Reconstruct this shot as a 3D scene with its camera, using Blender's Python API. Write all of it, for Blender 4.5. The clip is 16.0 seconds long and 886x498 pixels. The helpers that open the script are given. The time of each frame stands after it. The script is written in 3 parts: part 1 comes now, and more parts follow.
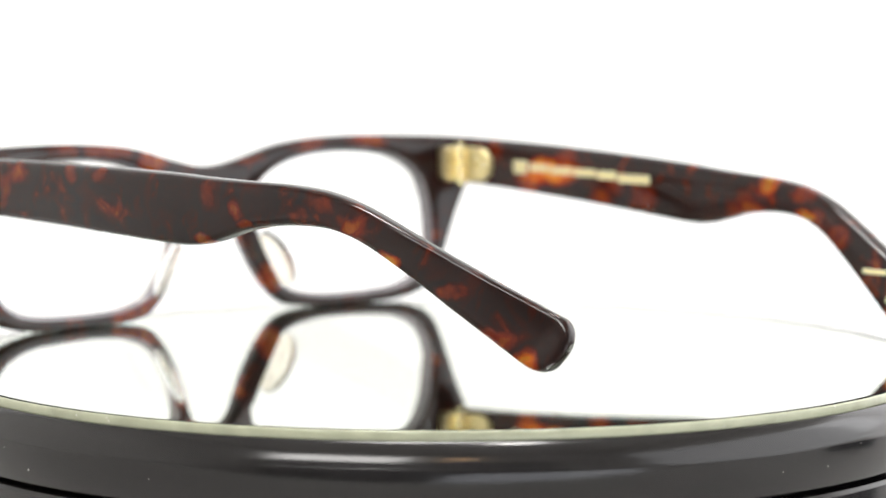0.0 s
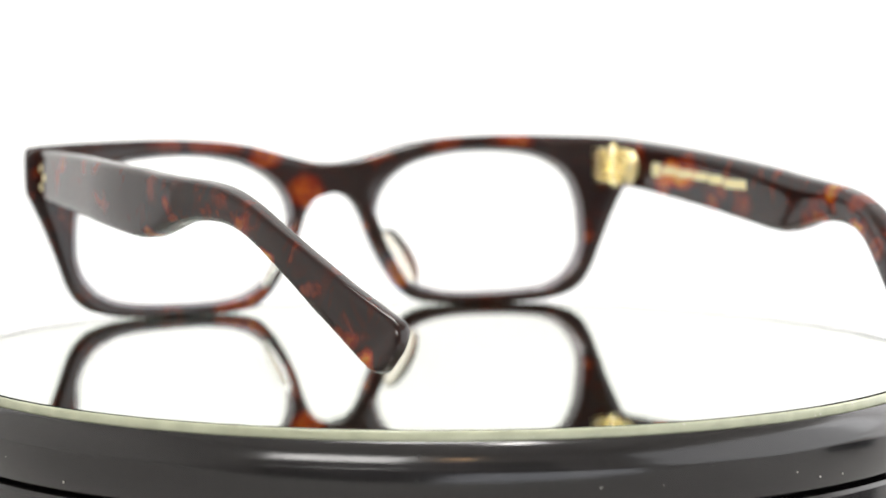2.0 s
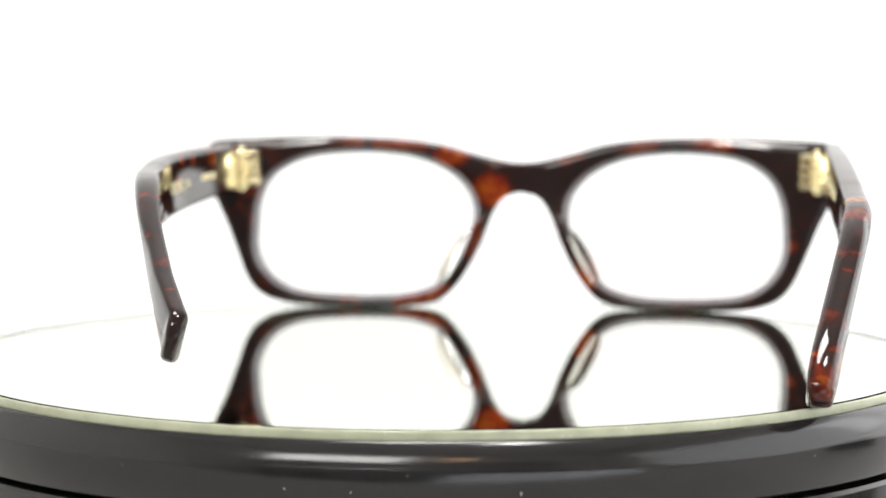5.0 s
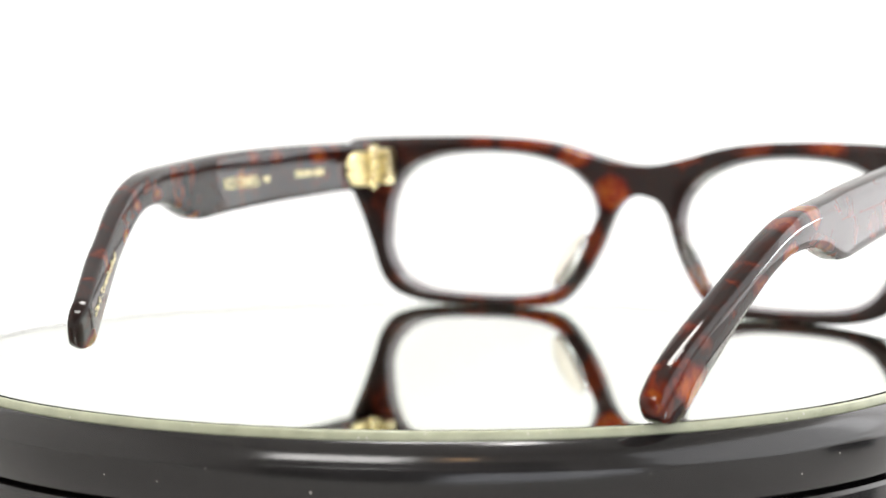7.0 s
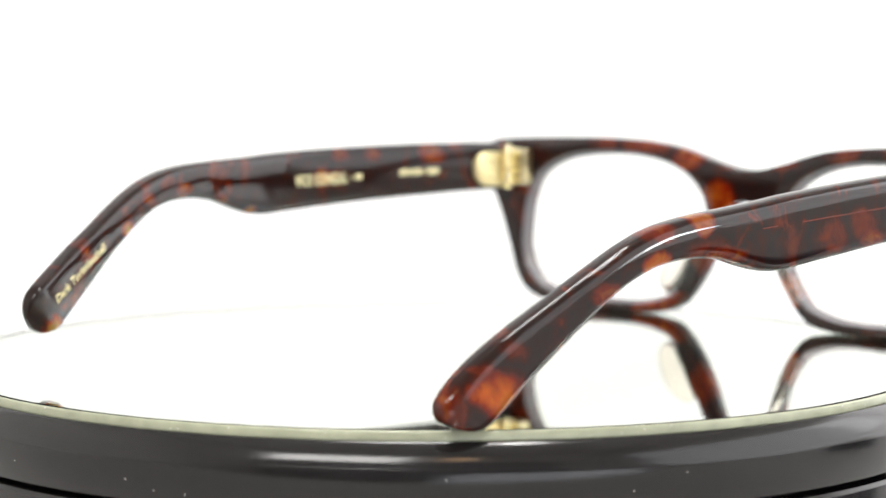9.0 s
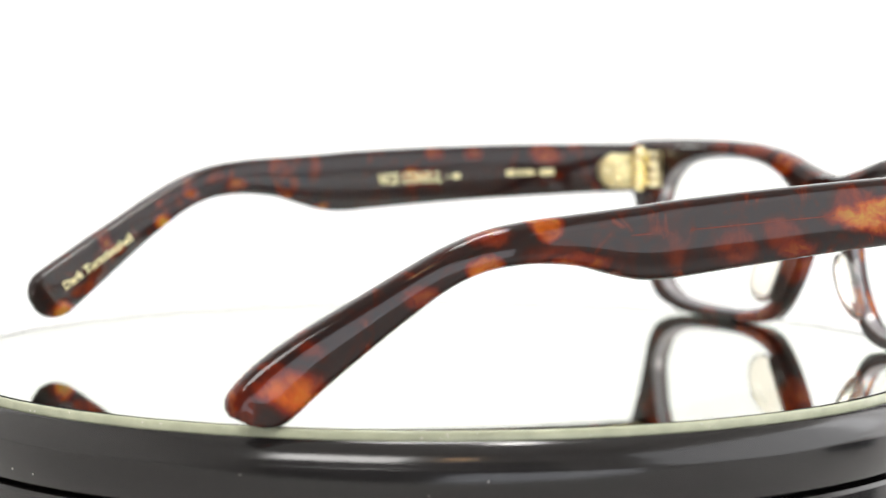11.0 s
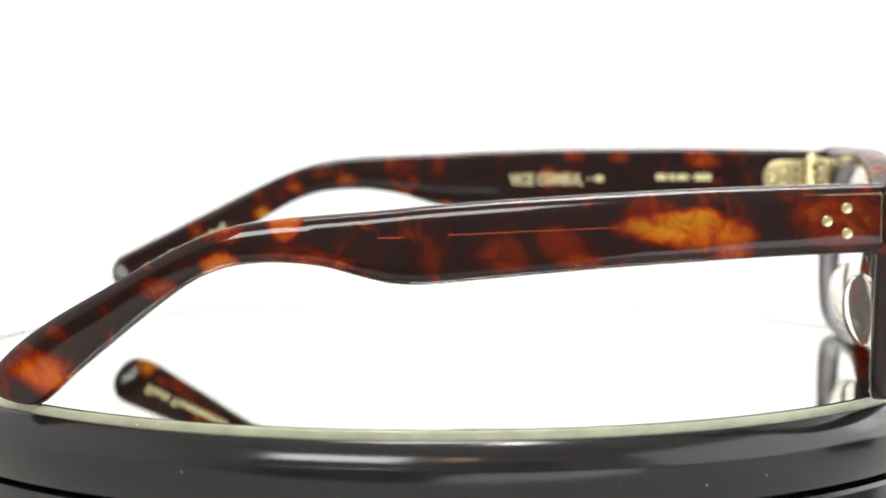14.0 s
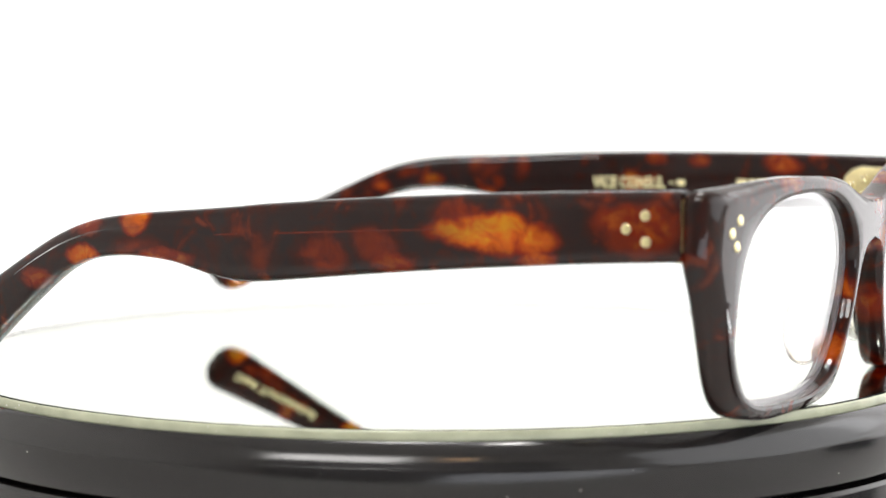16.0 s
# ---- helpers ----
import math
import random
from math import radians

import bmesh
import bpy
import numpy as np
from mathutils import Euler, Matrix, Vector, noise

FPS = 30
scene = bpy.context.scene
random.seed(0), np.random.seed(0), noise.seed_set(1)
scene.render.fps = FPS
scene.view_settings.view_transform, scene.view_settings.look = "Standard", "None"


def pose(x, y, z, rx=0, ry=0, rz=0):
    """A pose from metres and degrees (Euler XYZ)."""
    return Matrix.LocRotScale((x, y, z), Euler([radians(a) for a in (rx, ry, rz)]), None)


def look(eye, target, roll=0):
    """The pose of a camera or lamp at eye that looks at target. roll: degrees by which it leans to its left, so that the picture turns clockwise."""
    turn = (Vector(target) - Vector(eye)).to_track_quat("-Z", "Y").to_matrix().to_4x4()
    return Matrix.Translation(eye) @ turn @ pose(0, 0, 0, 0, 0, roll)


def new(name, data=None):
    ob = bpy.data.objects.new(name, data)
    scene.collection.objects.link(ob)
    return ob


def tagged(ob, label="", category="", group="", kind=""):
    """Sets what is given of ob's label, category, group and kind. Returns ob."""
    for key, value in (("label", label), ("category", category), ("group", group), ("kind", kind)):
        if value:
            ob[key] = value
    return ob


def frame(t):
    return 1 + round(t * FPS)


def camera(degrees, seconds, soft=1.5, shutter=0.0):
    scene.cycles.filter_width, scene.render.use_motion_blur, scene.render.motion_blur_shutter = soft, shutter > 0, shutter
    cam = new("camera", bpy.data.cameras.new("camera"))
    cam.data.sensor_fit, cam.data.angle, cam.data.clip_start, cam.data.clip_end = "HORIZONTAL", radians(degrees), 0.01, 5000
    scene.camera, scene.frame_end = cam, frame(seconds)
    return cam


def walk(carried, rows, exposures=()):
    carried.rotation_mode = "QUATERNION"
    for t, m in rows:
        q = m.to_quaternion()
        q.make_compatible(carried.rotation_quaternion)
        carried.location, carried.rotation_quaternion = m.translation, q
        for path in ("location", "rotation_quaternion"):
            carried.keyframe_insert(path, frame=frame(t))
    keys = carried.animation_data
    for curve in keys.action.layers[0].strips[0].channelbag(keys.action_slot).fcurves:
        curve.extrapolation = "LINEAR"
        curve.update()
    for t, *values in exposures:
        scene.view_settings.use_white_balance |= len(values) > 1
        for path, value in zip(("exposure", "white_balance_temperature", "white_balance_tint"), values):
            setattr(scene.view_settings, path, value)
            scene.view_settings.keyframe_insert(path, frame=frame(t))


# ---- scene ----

MM = 0.001
TOP = 0.050            # height of the mirror's upper face over the studio table
SPIN_R = 0.0896        # radius of the mirror disc

# ---- camera: on a tripod, it stands still ----
cam = camera(20.84, 16.0, soft=1.5)
EYE = pose(0.0, -0.4410, TOP + 0.05685, 90 - 4.868, 0, -0.144)
walk(cam, [(0.0, EYE), (16.0, EYE)])
cam.data.dof.use_dof = True
cam.data.dof.focus_distance = 0.388
cam.data.dof.aperture_fstop = 18

# ---- light ----
world = bpy.data.worlds.new("studio_world")
scene.world = world
world.use_nodes = True
world.node_tree.nodes["Background"].inputs[0].default_value = (1, 0.98, 0.95, 1)
world.node_tree.nodes["Background"].inputs[1].default_value = 0.05
scene.view_settings.exposure = 0.0


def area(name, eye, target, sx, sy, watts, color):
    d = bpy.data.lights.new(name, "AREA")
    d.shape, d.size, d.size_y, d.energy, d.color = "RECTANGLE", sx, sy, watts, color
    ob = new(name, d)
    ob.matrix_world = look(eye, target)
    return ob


area("softbox_light_over", (-0.05, 0.06, 1.75), (0, 0, 0), 0.58, 0.42, 20, (1, 0.97, 0.93))
area("softbox_light_rear", (0.32, -0.34, 1.70), (0, 0, 0), 0.20, 0.16, 5, (1, 0.97, 0.93))
area("softbox_light_side", (-0.56, -1.34, 1.08), (0, 0, 0.1), 0.80, 0.42, 15, (1, 0.98, 0.95))
area("softbox_light_east", (1.45, -0.25, 0.45), (0, 0, 0.08), 2.0, 1.3, 14, (0.92, 0.95, 1.0))
area("softbox_light_back_east", (0.75, 0.43, 0.25), (0.05, 0, 0.10), 0.60, 0.75, 2.8, (0.97, 0.95, 0.97))
# low light added only to put the pale band on the temple's lower face
area("added_light_low", (0.55, -1.40, -0.44), (0, 0, 0.08), 1.2, 0.50, 5.0, (0.90, 0.93, 1.0))
area("warm_lamp_light", (0.13, -1.45, 1.12), (0, 0, 0.1), 0.12, 0.12, 0.9, (1, 0.6, 0.3))


# ---- materials ----
def material(name):
    m = bpy.data.materials.new(name)
    m.use_nodes = True
    t = m.node_tree
    return m, t, t.nodes["Principled BSDF"]


def node(t, kind, **sets):
    n = t.nodes.new(kind)
    for k, v in sets.items():
        if k in n.inputs:
            n.inputs[k].default_value = v
    return n


def noise_of(t, vec, scale, detail=3.0, distort=0.0):
    n = node(t, "ShaderNodeTexNoise", Scale=scale, Detail=detail, Distortion=distort)
    t.links.new(vec, n.inputs["Vector"])
    return n.outputs["Fac"]


def ramp(t, fac, stops):
    r = t.nodes.new("ShaderNodeValToRGB")
    e = r.color_ramp.elements
    e[0].position, e[0].color = stops[0][0], (*stops[0][1], 1)
    e[1].position, e[1].color = stops[-1][0], (*stops[-1][1], 1)
    for p, c in stops[1:-1]:
        x = e.new(p)
        x.color = (*c, 1)
    t.links.new(fac, r.inputs[0])
    return r.outputs[0]


def math_of(t, op, a, b=None, clamp=False):
    n = t.nodes.new("ShaderNodeMath")
    n.operation, n.use_clamp = op, clamp
    for i, v in enumerate((a, b)):
        if v is None:
            continue
        if isinstance(v, (int, float)):
            n.inputs[i].default_value = v
        else:
            t.links.new(v, n.inputs[i])
    return n.outputs[0]


def bump(t, p, fac, strength, dist):
    b = node(t, "ShaderNodeBump", Strength=strength, Distance=dist)
    t.links.new(fac, b.inputs["Height"])
    t.links.new(b.outputs[0], p.inputs["Normal"])


# amber flecks of the acetate sheet: centre and radii in millimetres, strength
FLECKS = [
    ((68, -24.5, 29.6), (9.0, 8.5, 2.5), 0.97), ((68, -19.0, 28.0), (9.0, 5.0, 2.2), 0.9), ((68, -29.0, 32.0), (9.0, 4.0, 2.0), 0.6),
    ((68, -1.0, 30.5), (8.0, 6.5, 4.0), 0.72), ((68, -17.5, 25.2), (8.0, 3.2, 1.5), 0.8),
    ((68, -39.5, 24.4), (8.0, 3.5, 2.2), 0.62), ((68, -42.5, 27.0), (8.0, 4.0, 2.5), 0.5), ((68, -52.0, 25.0), (8.0, 4.5, 3.0), 0.55),
    ((68, -85.0, 29.0), (8.0, 2.2, 2.0), 0.9), ((68, -95.5, 23.6), (8.0, 2.6, 1.5), 0.9), ((68, -94.5, 27.8), (8.0, 3.4, 1.5), 0.62),
    ((68, -79.0, 23.6), (8.0, 4.6, 1.6), 0.72), ((64, -105.0, 19.6), (8.0, 3.5, 2.0), 0.62), ((58, -124.0, 5.4), (8.0, 6.0, 3.2), 0.88),
    ((58, -121.0, 11.5), (8.0, 3.0, 2.0), 0.6), ((-62, -19.0, 33.0), (8.0, 4.0, 2.0), 0.75), ((-62, -36.0, 34.0), (8.0, 2.0, 1.6), 0.6),
    ((-63, -45.0, 34.0), (6.0, 1.8, 1.5), 0.6), ((-61.8, -73.5, 32.0), (6.0, 2.0, 2.4), 0.5), ((-61, -71.0, 24.5), (6.0, 1.6, 1.0), 0.8), ((-59, -80.0, 27.0), (6.0, 1.4, 1.1), 0.72),
    ((-56.5, -95.9, 30.6), (6.0, 3.0, 1.2), 0.5), ((-56, -101.6, 27.5), (6.0, 1.8, 1.3), 0.78), ((-53, -107.8, 22.3), (6.0, 1.5, 1.4), 1.0), ((-48.8, -119.0, 18.5), (6.0, 2.6, 1.3), 0.62),
    ((-60, -78.8, 29.4), (2.6, 1.6, 2.2), 0.8), ((-56.5, -91.3, 29.8), (2.6, 2.4, 1.3), 0.85), ((-46, -125.0, 11.5), (6.0, 4.5, 1.5), 0.62), ((-43, -129.5, 7.2), (5.0, 2.6, 2.4), 0.92),
    ((-11, 10, 13.5), (2.4, 8, 5.0), 0.6), ((-16, 10, 33.4), (4.5, 8, 2.2), 0.75), ((-7, 10, 25.5), (4.0, 8, 3.5), 0.8), ((-27, 10, 35.5), (6, 8, 1.8), 0.6), ((-38, 10, 35.5), (4, 8, 1.8), 0.5),
    ((12.5, 10, 7.5), (2.6, 8, 4.0), 0.8), ((41, 10, 36), (4.0, 8, 1.6), 0.75), ((24, 10, 35.5), (5.0, 8, 1.5), 0.5), ((-24, 10, 1.2), (5, 8, 1.5), 0.6),
]


def tortoiseshell():
    m, t, p = material("dark_tortoiseshell_acetate")
    co = t.nodes.new("ShaderNodeTexCoord").outputs["Object"]
    big = noise_of(t, co, 95, 2.5, 0.6)
    small = noise_of(t, co, 330, 3.0, 0.4)
    wob = node(t, "ShaderNodeTexNoise", Scale=130.0, Detail=4.0)
    t.links.new(co, wob.inputs["Vector"])
    sub = t.nodes.new("ShaderNodeVectorMath")
    sub.operation = "SUBTRACT"
    sub.inputs[1].default_value = (0.5, 0.5, 0.5)
    t.links.new(wob.outputs["Color"], sub.inputs[0])
    sc = t.nodes.new("ShaderNodeVectorMath")
    sc.operation = "SCALE"
    sc.inputs["Scale"].default_value = 5.0 * MM
    t.links.new(sub.outputs[0], sc.inputs[0])
    add = t.nodes.new("ShaderNodeVectorMath")
    add.operation = "ADD"
    t.links.new(co, add.inputs[0])
    t.links.new(sc.outputs[0], add.inputs[1])
    warped = add.outputs[0]
    total = math_of(t, "MULTIPLY", math_of(t, "SUBTRACT", big, 0.52), 3.0, True)
    total = math_of(t, "MULTIPLY", total, 0.75)
    mottle = noise_of(t, co, 190, 4.0, 0.6)
    total = math_of(t, "ADD", total, math_of(t, "MULTIPLY", math_of(t, "SUBTRACT", mottle, 0.54, True), 2.2))
    cloud = math_of(t, "MINIMUM", math_of(t, "ADD", math_of(t, "MULTIPLY", noise_of(t, warped, 260, 4.0, 0.8), 1.5), 0.22), 1.08)
    for c, r, k in FLECKS:
        v = t.nodes.new("ShaderNodeVectorMath")
        v.operation = "SUBTRACT"
        t.links.new(warped, v.inputs[0])
        v.inputs[1].default_value = [a * MM for a in c]
        d = t.nodes.new("ShaderNodeVectorMath")
        d.operation = "DIVIDE"
        t.links.new(v.outputs[0], d.inputs[0])
        d.inputs[1].default_value = [a * MM * 1.10 for a in r]
        ln = t.nodes.new("ShaderNodeVectorMath")
        ln.operation = "LENGTH"
        t.links.new(d.outputs[0], ln.inputs[0])
        f = math_of(t, "MULTIPLY", math_of(t, "SMOOTH_MIN", math_of(t, "MULTIPLY", math_of(t, "SUBTRACT", 1.3, ln.outputs["Value"], True), 1.25), 0.8), 1.25 * (k if k > 0.8 else k * 0.82))
        # the flecks break up into clouds
        f = math_of(t, "MULTIPLY", f, cloud)
        total = math_of(t, "MAXIMUM", total, f)
    total = math_of(t, "ADD", total, math_of(t, "MULTIPLY", math_of(t, "SUBTRACT", small, 0.5), 0.28))
    col = ramp(t, total, [(0.0, (0.056, 0.030, 0.026)), (0.22, (0.100, 0.024, 0.015)), (0.5, (0.42, 0.045, 0.008)),
                          (0.76, (0.88, 0.22, 0.012)), (1.0, (1.0, 0.60, 0.03))])
    # cloudy body that lets light through, under a polished skin
    body = t.nodes.new("ShaderNodeBsdfDiffuse")
    pass_on = t.nodes.new("ShaderNodeBsdfTranslucent")
    t.links.new(col, body.inputs["Color"])
    t.links.new(col, pass_on.inputs["Color"])
    cloudy = node(t, "ShaderNodeMixShader", Fac=0.75)
    t.links.new(body.outputs[0], cloudy.inputs[1])
    t.links.new(pass_on.outputs[0], cloudy.inputs[2])
    # the amber parts are nearly clear
    clear = node(t, "ShaderNodeBsdfRefraction", Roughness=0.55, IOR=1.2)
    root = t.nodes.new("ShaderNodeGamma")
    root.inputs["Gamma"].default_value = 0.6
    t.links.new(col, root.inputs["Color"])
    t.links.new(root.outputs[0], clear.inputs["Color"])
    inner = t.nodes.new("ShaderNodeMixShader")
    t.links.new(math_of(t, "MULTIPLY", math_of(t, "SUBTRACT", total, 0.25, True), 0.40, True), inner.inputs[0])
    t.links.new(cloudy.outputs[0], inner.inputs[1])
    t.links.new(clear.outputs[0], inner.inputs[2])
    gloss = node(t, "ShaderNodeBsdfGlossy", Roughness=0.04)
    fres = node(t, "ShaderNodeFresnel", IOR=1.5)
    skin_mix = t.nodes.new("ShaderNodeMixShader")
    t.links.new(fres.outputs[0], skin_mix.inputs[0])
    t.links.new(inner.outputs[0], skin_mix.inputs[1])
    t.links.new(gloss.outputs[0], skin_mix.inputs[2])
    t.links.new(skin_mix.outputs[0], t.nodes["Material Output"].inputs[0])
    b = node(t, "ShaderNodeBump", Strength=0.05, Distance=0.0006)
    t.links.new(noise_of(t, co, 60, 2.0), b.inputs["Height"])
    t.links.new(b.outputs[0], gloss.inputs["Normal"])
    return m


def plain(name, color, rough, metal=0.0, var=0.12, scale=400, bumped=0.05, ior=1.5, transmission=0.0):
    m, t, p = material(name)
    co = t.nodes.new("ShaderNodeTexCoord").outputs["Object"]
    f = math_of(t, "ADD", math_of(t, "MULTIPLY", noise_of(t, co, scale, 4.0), 0.6), math_of(t, "MULTIPLY", noise_of(t, co, scale * 0.12, 2.0), 0.4))
    lo = [c * (1 - var) for c in color]
    hi = [min(1, c * (1 + var)) for c in color]
    t.links.new(ramp(t, f, [(0.3, lo), (0.7, hi)]), p.inputs["Base Color"])
    t.links.new(math_of(t, "ADD", math_of(t, "MULTIPLY", math_of(t, "SUBTRACT", f, 0.5), rough * 0.5), rough), p.inputs["Roughness"])
    p.inputs["Metallic"].default_value = metal
    p.inputs["IOR"].default_value = ior
    p.inputs["Transmission Weight"].default_value = transmission
    if bumped:
        bump(t, p, noise_of(t, co, scale * 2, 3.0), bumped, 0.0002)
    return m


def glass(name, color, rough=0.0, ior=1.5):
    m, t, p = material(name)
    g = t.nodes.new("ShaderNodeBsdfGlass")
    g.inputs["Color"].default_value, g.inputs["Roughness"].default_value, g.inputs["IOR"].default_value = (*color, 1), rough, ior
    t.links.new(g.outputs[0], t.nodes["Material Output"].inputs[0])
    return m


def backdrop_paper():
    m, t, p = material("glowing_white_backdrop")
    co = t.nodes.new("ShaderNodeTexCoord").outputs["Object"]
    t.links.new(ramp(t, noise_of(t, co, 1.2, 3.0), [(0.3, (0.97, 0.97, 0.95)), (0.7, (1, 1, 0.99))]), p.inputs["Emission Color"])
    # the glow stands in for the light that falls on the backdrop
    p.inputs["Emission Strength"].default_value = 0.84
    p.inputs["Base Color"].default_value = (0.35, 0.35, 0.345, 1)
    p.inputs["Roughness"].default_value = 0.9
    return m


ACETATE = tortoiseshell()
GOLD = plain("polished_gold_metal", (1.0, 0.84, 0.46), 0.30, 1.0, 0.06, 900, 0.06)
SHINE = plain("bright_gold_metal", (1.0, 0.87, 0.55), 0.12, 1.0, 0.04, 900, 0.02)
GAP_SHADE = plain("dark_gap_shade", (0.20, 0.11, 0.03), 0.45, 0.6, 0.2, 900, 0)
CHAMFER_DARK = plain("dark_chamfer_reflection", (0.012, 0.012, 0.012), 0.9, 0.0, 0.2, 500, 0, 1.02)
COPPER = plain("red_copper_glint", (0.26, 0.030, 0.008), 0.30, 0.6, 0.3, 500, 0)
FOIL = plain("gold_foil_print", (1.0, 0.86, 0.50), 0.45, 0.35, 0.08, 1500, 0)
PAD = plain("clear_amber_acetate", (0.97, 0.91, 0.82), 0.05, 0.0, 0.05, 300, 0, 1.30, 0.97)
LENS = glass("clear_lens_plastic", (0.995, 0.998, 0.995), 0.0, 1.45)
CRYSTAL = glass("green_tinted_clear_glass", (0.966, 0.970, 0.952), 0.0, 1.5)
SILVER = plain("mirror_silver", (0.925, 0.942, 0.905), 0.0, 1.0, 0.004, 60, 0)
EDGE = plain("ground_green_glass_edge", (0.42, 0.44, 0.315), 0.25, 0.0, 0.22, 260, 0.15)
BLACK = plain("black_gloss_plastic", (0.013, 0.012, 0.012), 0.16, 0.0, 0.15, 500, 0.03)
DULL = plain("black_matte_plastic", (0.010, 0.010, 0.010), 0.45, 0.0, 0.2, 500, 0.1)
CLOTH = plain("dark_grey_cotton_cloth", (0.20, 0.20, 0.21), 0.9, 0.0, 0.25, 700, 0.3)
# pale grey in the colour stands for light refracted through the clear lens edge
LENS_EDGE = plain("pale_refracting_lens_edge", (0.56, 0.53, 0.56), 0.08, 0.0, 0.08, 300, 0, 1.5, 0.55)
DUST = plain("pale_dust", (0.6, 0.58, 0.54), 0.8, 0.0, 0.1, 900, 0)
NAVY = plain("dark_blue_card", (0.02, 0.025, 0.05), 0.5, 0.0, 0.1, 300, 0.05)
TABLE = plain("pale_grey_laminate", (0.46, 0.455, 0.445), 0.5, 0.0, 0.03, 20, 0.05)
WALL = plain("matte_white_wall_paint", (0.74, 0.73, 0.71), 0.8, 0.0, 0.04, 6, 0.1)
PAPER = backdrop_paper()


# ---- mesh helpers ----
def mesh_of(name, bm, mat, smooth=True):
    me = bpy.data.meshes.new(name)
    bm.normal_update()
    bm.to_mesh(me)
    bm.free()
    me.materials.append(mat)
    for f in me.polygons:
        f.use_smooth = smooth
    return me


def part(name, bm, mat, parent, label="", smooth=True):
    ob = new(name, mesh_of(name, bm, mat, smooth))
    ob.parent = parent
    if label:
        ob["label"] = label
    return ob


def thing(name, m, label, category, **more):
    ob = new(name)
    ob.matrix_world = m
    ob.empty_display_size = 0.01
    return tagged(ob, label, category, **more)


def crease(ob, angle=35):
    """Keeps edges sharper than the angle."""
    bm = bmesh.new()
    bm.from_mesh(ob.data)
    for e in bm.edges:
        if len(e.link_faces) == 2 and e.calc_face_angle(0) > radians(angle):
            e.smooth = False
    bm.to_mesh(ob.data)
    bm.free()


def spline(points, n, closed=True):
    """Catmull-Rom through the points, resampled to n points at equal steps."""
    P = [np.array(p, float) for p in points]
    out = []
    k = len(P)
    for i in range(k if closed else k - 1):
        a, b, c, d = (P[(i + j) % k] if closed else P[min(max(i + j, 0), k - 1)] for j in (-1, 0, 1, 2))
        for s in np.linspace(0, 1, 24, endpoint=False):
            out.append(0.5 * ((2 * b) + (c - a) * s + (2 * a - 5 * b + 4 * c - d) * s * s + (3 * b - a - 3 * c + d) * s ** 3))
    if not closed:
        out.append(P[-1])
    if n is None:
        return np.array(out)
    Q = np.array(out + ([out[0]] if closed else []))
    L = np.concatenate([[0], np.cumsum(np.linalg.norm(np.diff(Q, axis=0), axis=1))])
    at = np.linspace(0, L[-1], n, endpoint=not closed)
    return np.stack([np.interp(at, L, Q[:, i]) for i in range(Q.shape[1])], -1)


def skin(bm, rings, closed_ring=True, caps=True):
    rows = [[bm.verts.new(v) for v in r] for r in rings]
    n = len(rows[0])
    for a, b in zip(rows, rows[1:]):
        for i in range(n if closed_ring else n - 1):
            j = (i + 1) % n
            bm.faces.new((a[i], a[j], b[j], b[i]))
    if caps:
        bm.faces.new(rows[0][::-1])
        bm.faces.new(rows[-1])
    return rows


def lathe(profile, n=192, closed=True):
    """Turns (radius, z) points in metres round the z axis."""
    bm = bmesh.new()
    rows = []
    for k in range(n):
        a = 2 * math.pi * k / n
        rows.append([bm.verts.new((r * math.cos(a), r * math.sin(a), z)) for r, z in profile])
    m = len(profile)
    for k in range(n):
        a, b = rows[k], rows[(k + 1) % n]
        for i in range(m if closed else m - 1):
            j = (i + 1) % m
            bm.faces.new((a[i], b[i], b[j], a[j]))
    bmesh.ops.recalc_face_normals(bm, faces=bm.faces)
    return bm


def box(bm, x0, x1, y0, y1, z0, z1, bev=0.0):
    r = bmesh.ops.create_cube(bm, size=1)
    for v in r["verts"]:
        v.co = Vector((x0 + (v.co.x + 0.5) * (x1 - x0), y0 + (v.co.y + 0.5) * (y1 - y0), z0 + (v.co.z + 0.5) * (z1 - z0)))
    if bev:
        es = list({e for v in r["verts"] for e in v.link_edges})
        bmesh.ops.bevel(bm, geom=es, offset=bev, segments=2, affect="EDGES", profile=0.5)


def rod(bm, a, b, r, seg=20, bev=0.0):
    """A cylinder from a to b."""
    a, b = Vector(a), Vector(b)
    m = Matrix.Translation((a + b) / 2) @ (b - a).to_track_quat("Z", "Y").to_matrix().to_4x4()
    d = bmesh.ops.create_cone(bm, cap_ends=True, segments=seg, radius1=r, radius2=r, depth=(b - a).length, matrix=m)
    if bev:
        es = [e for e in {e for v in d["verts"] for e in v.link_edges} if any(len(f.verts) > 4 for f in e.link_faces)]
        bmesh.ops.bevel(bm, geom=es, offset=bev, segments=2, affect="EDGES", profile=0.5)


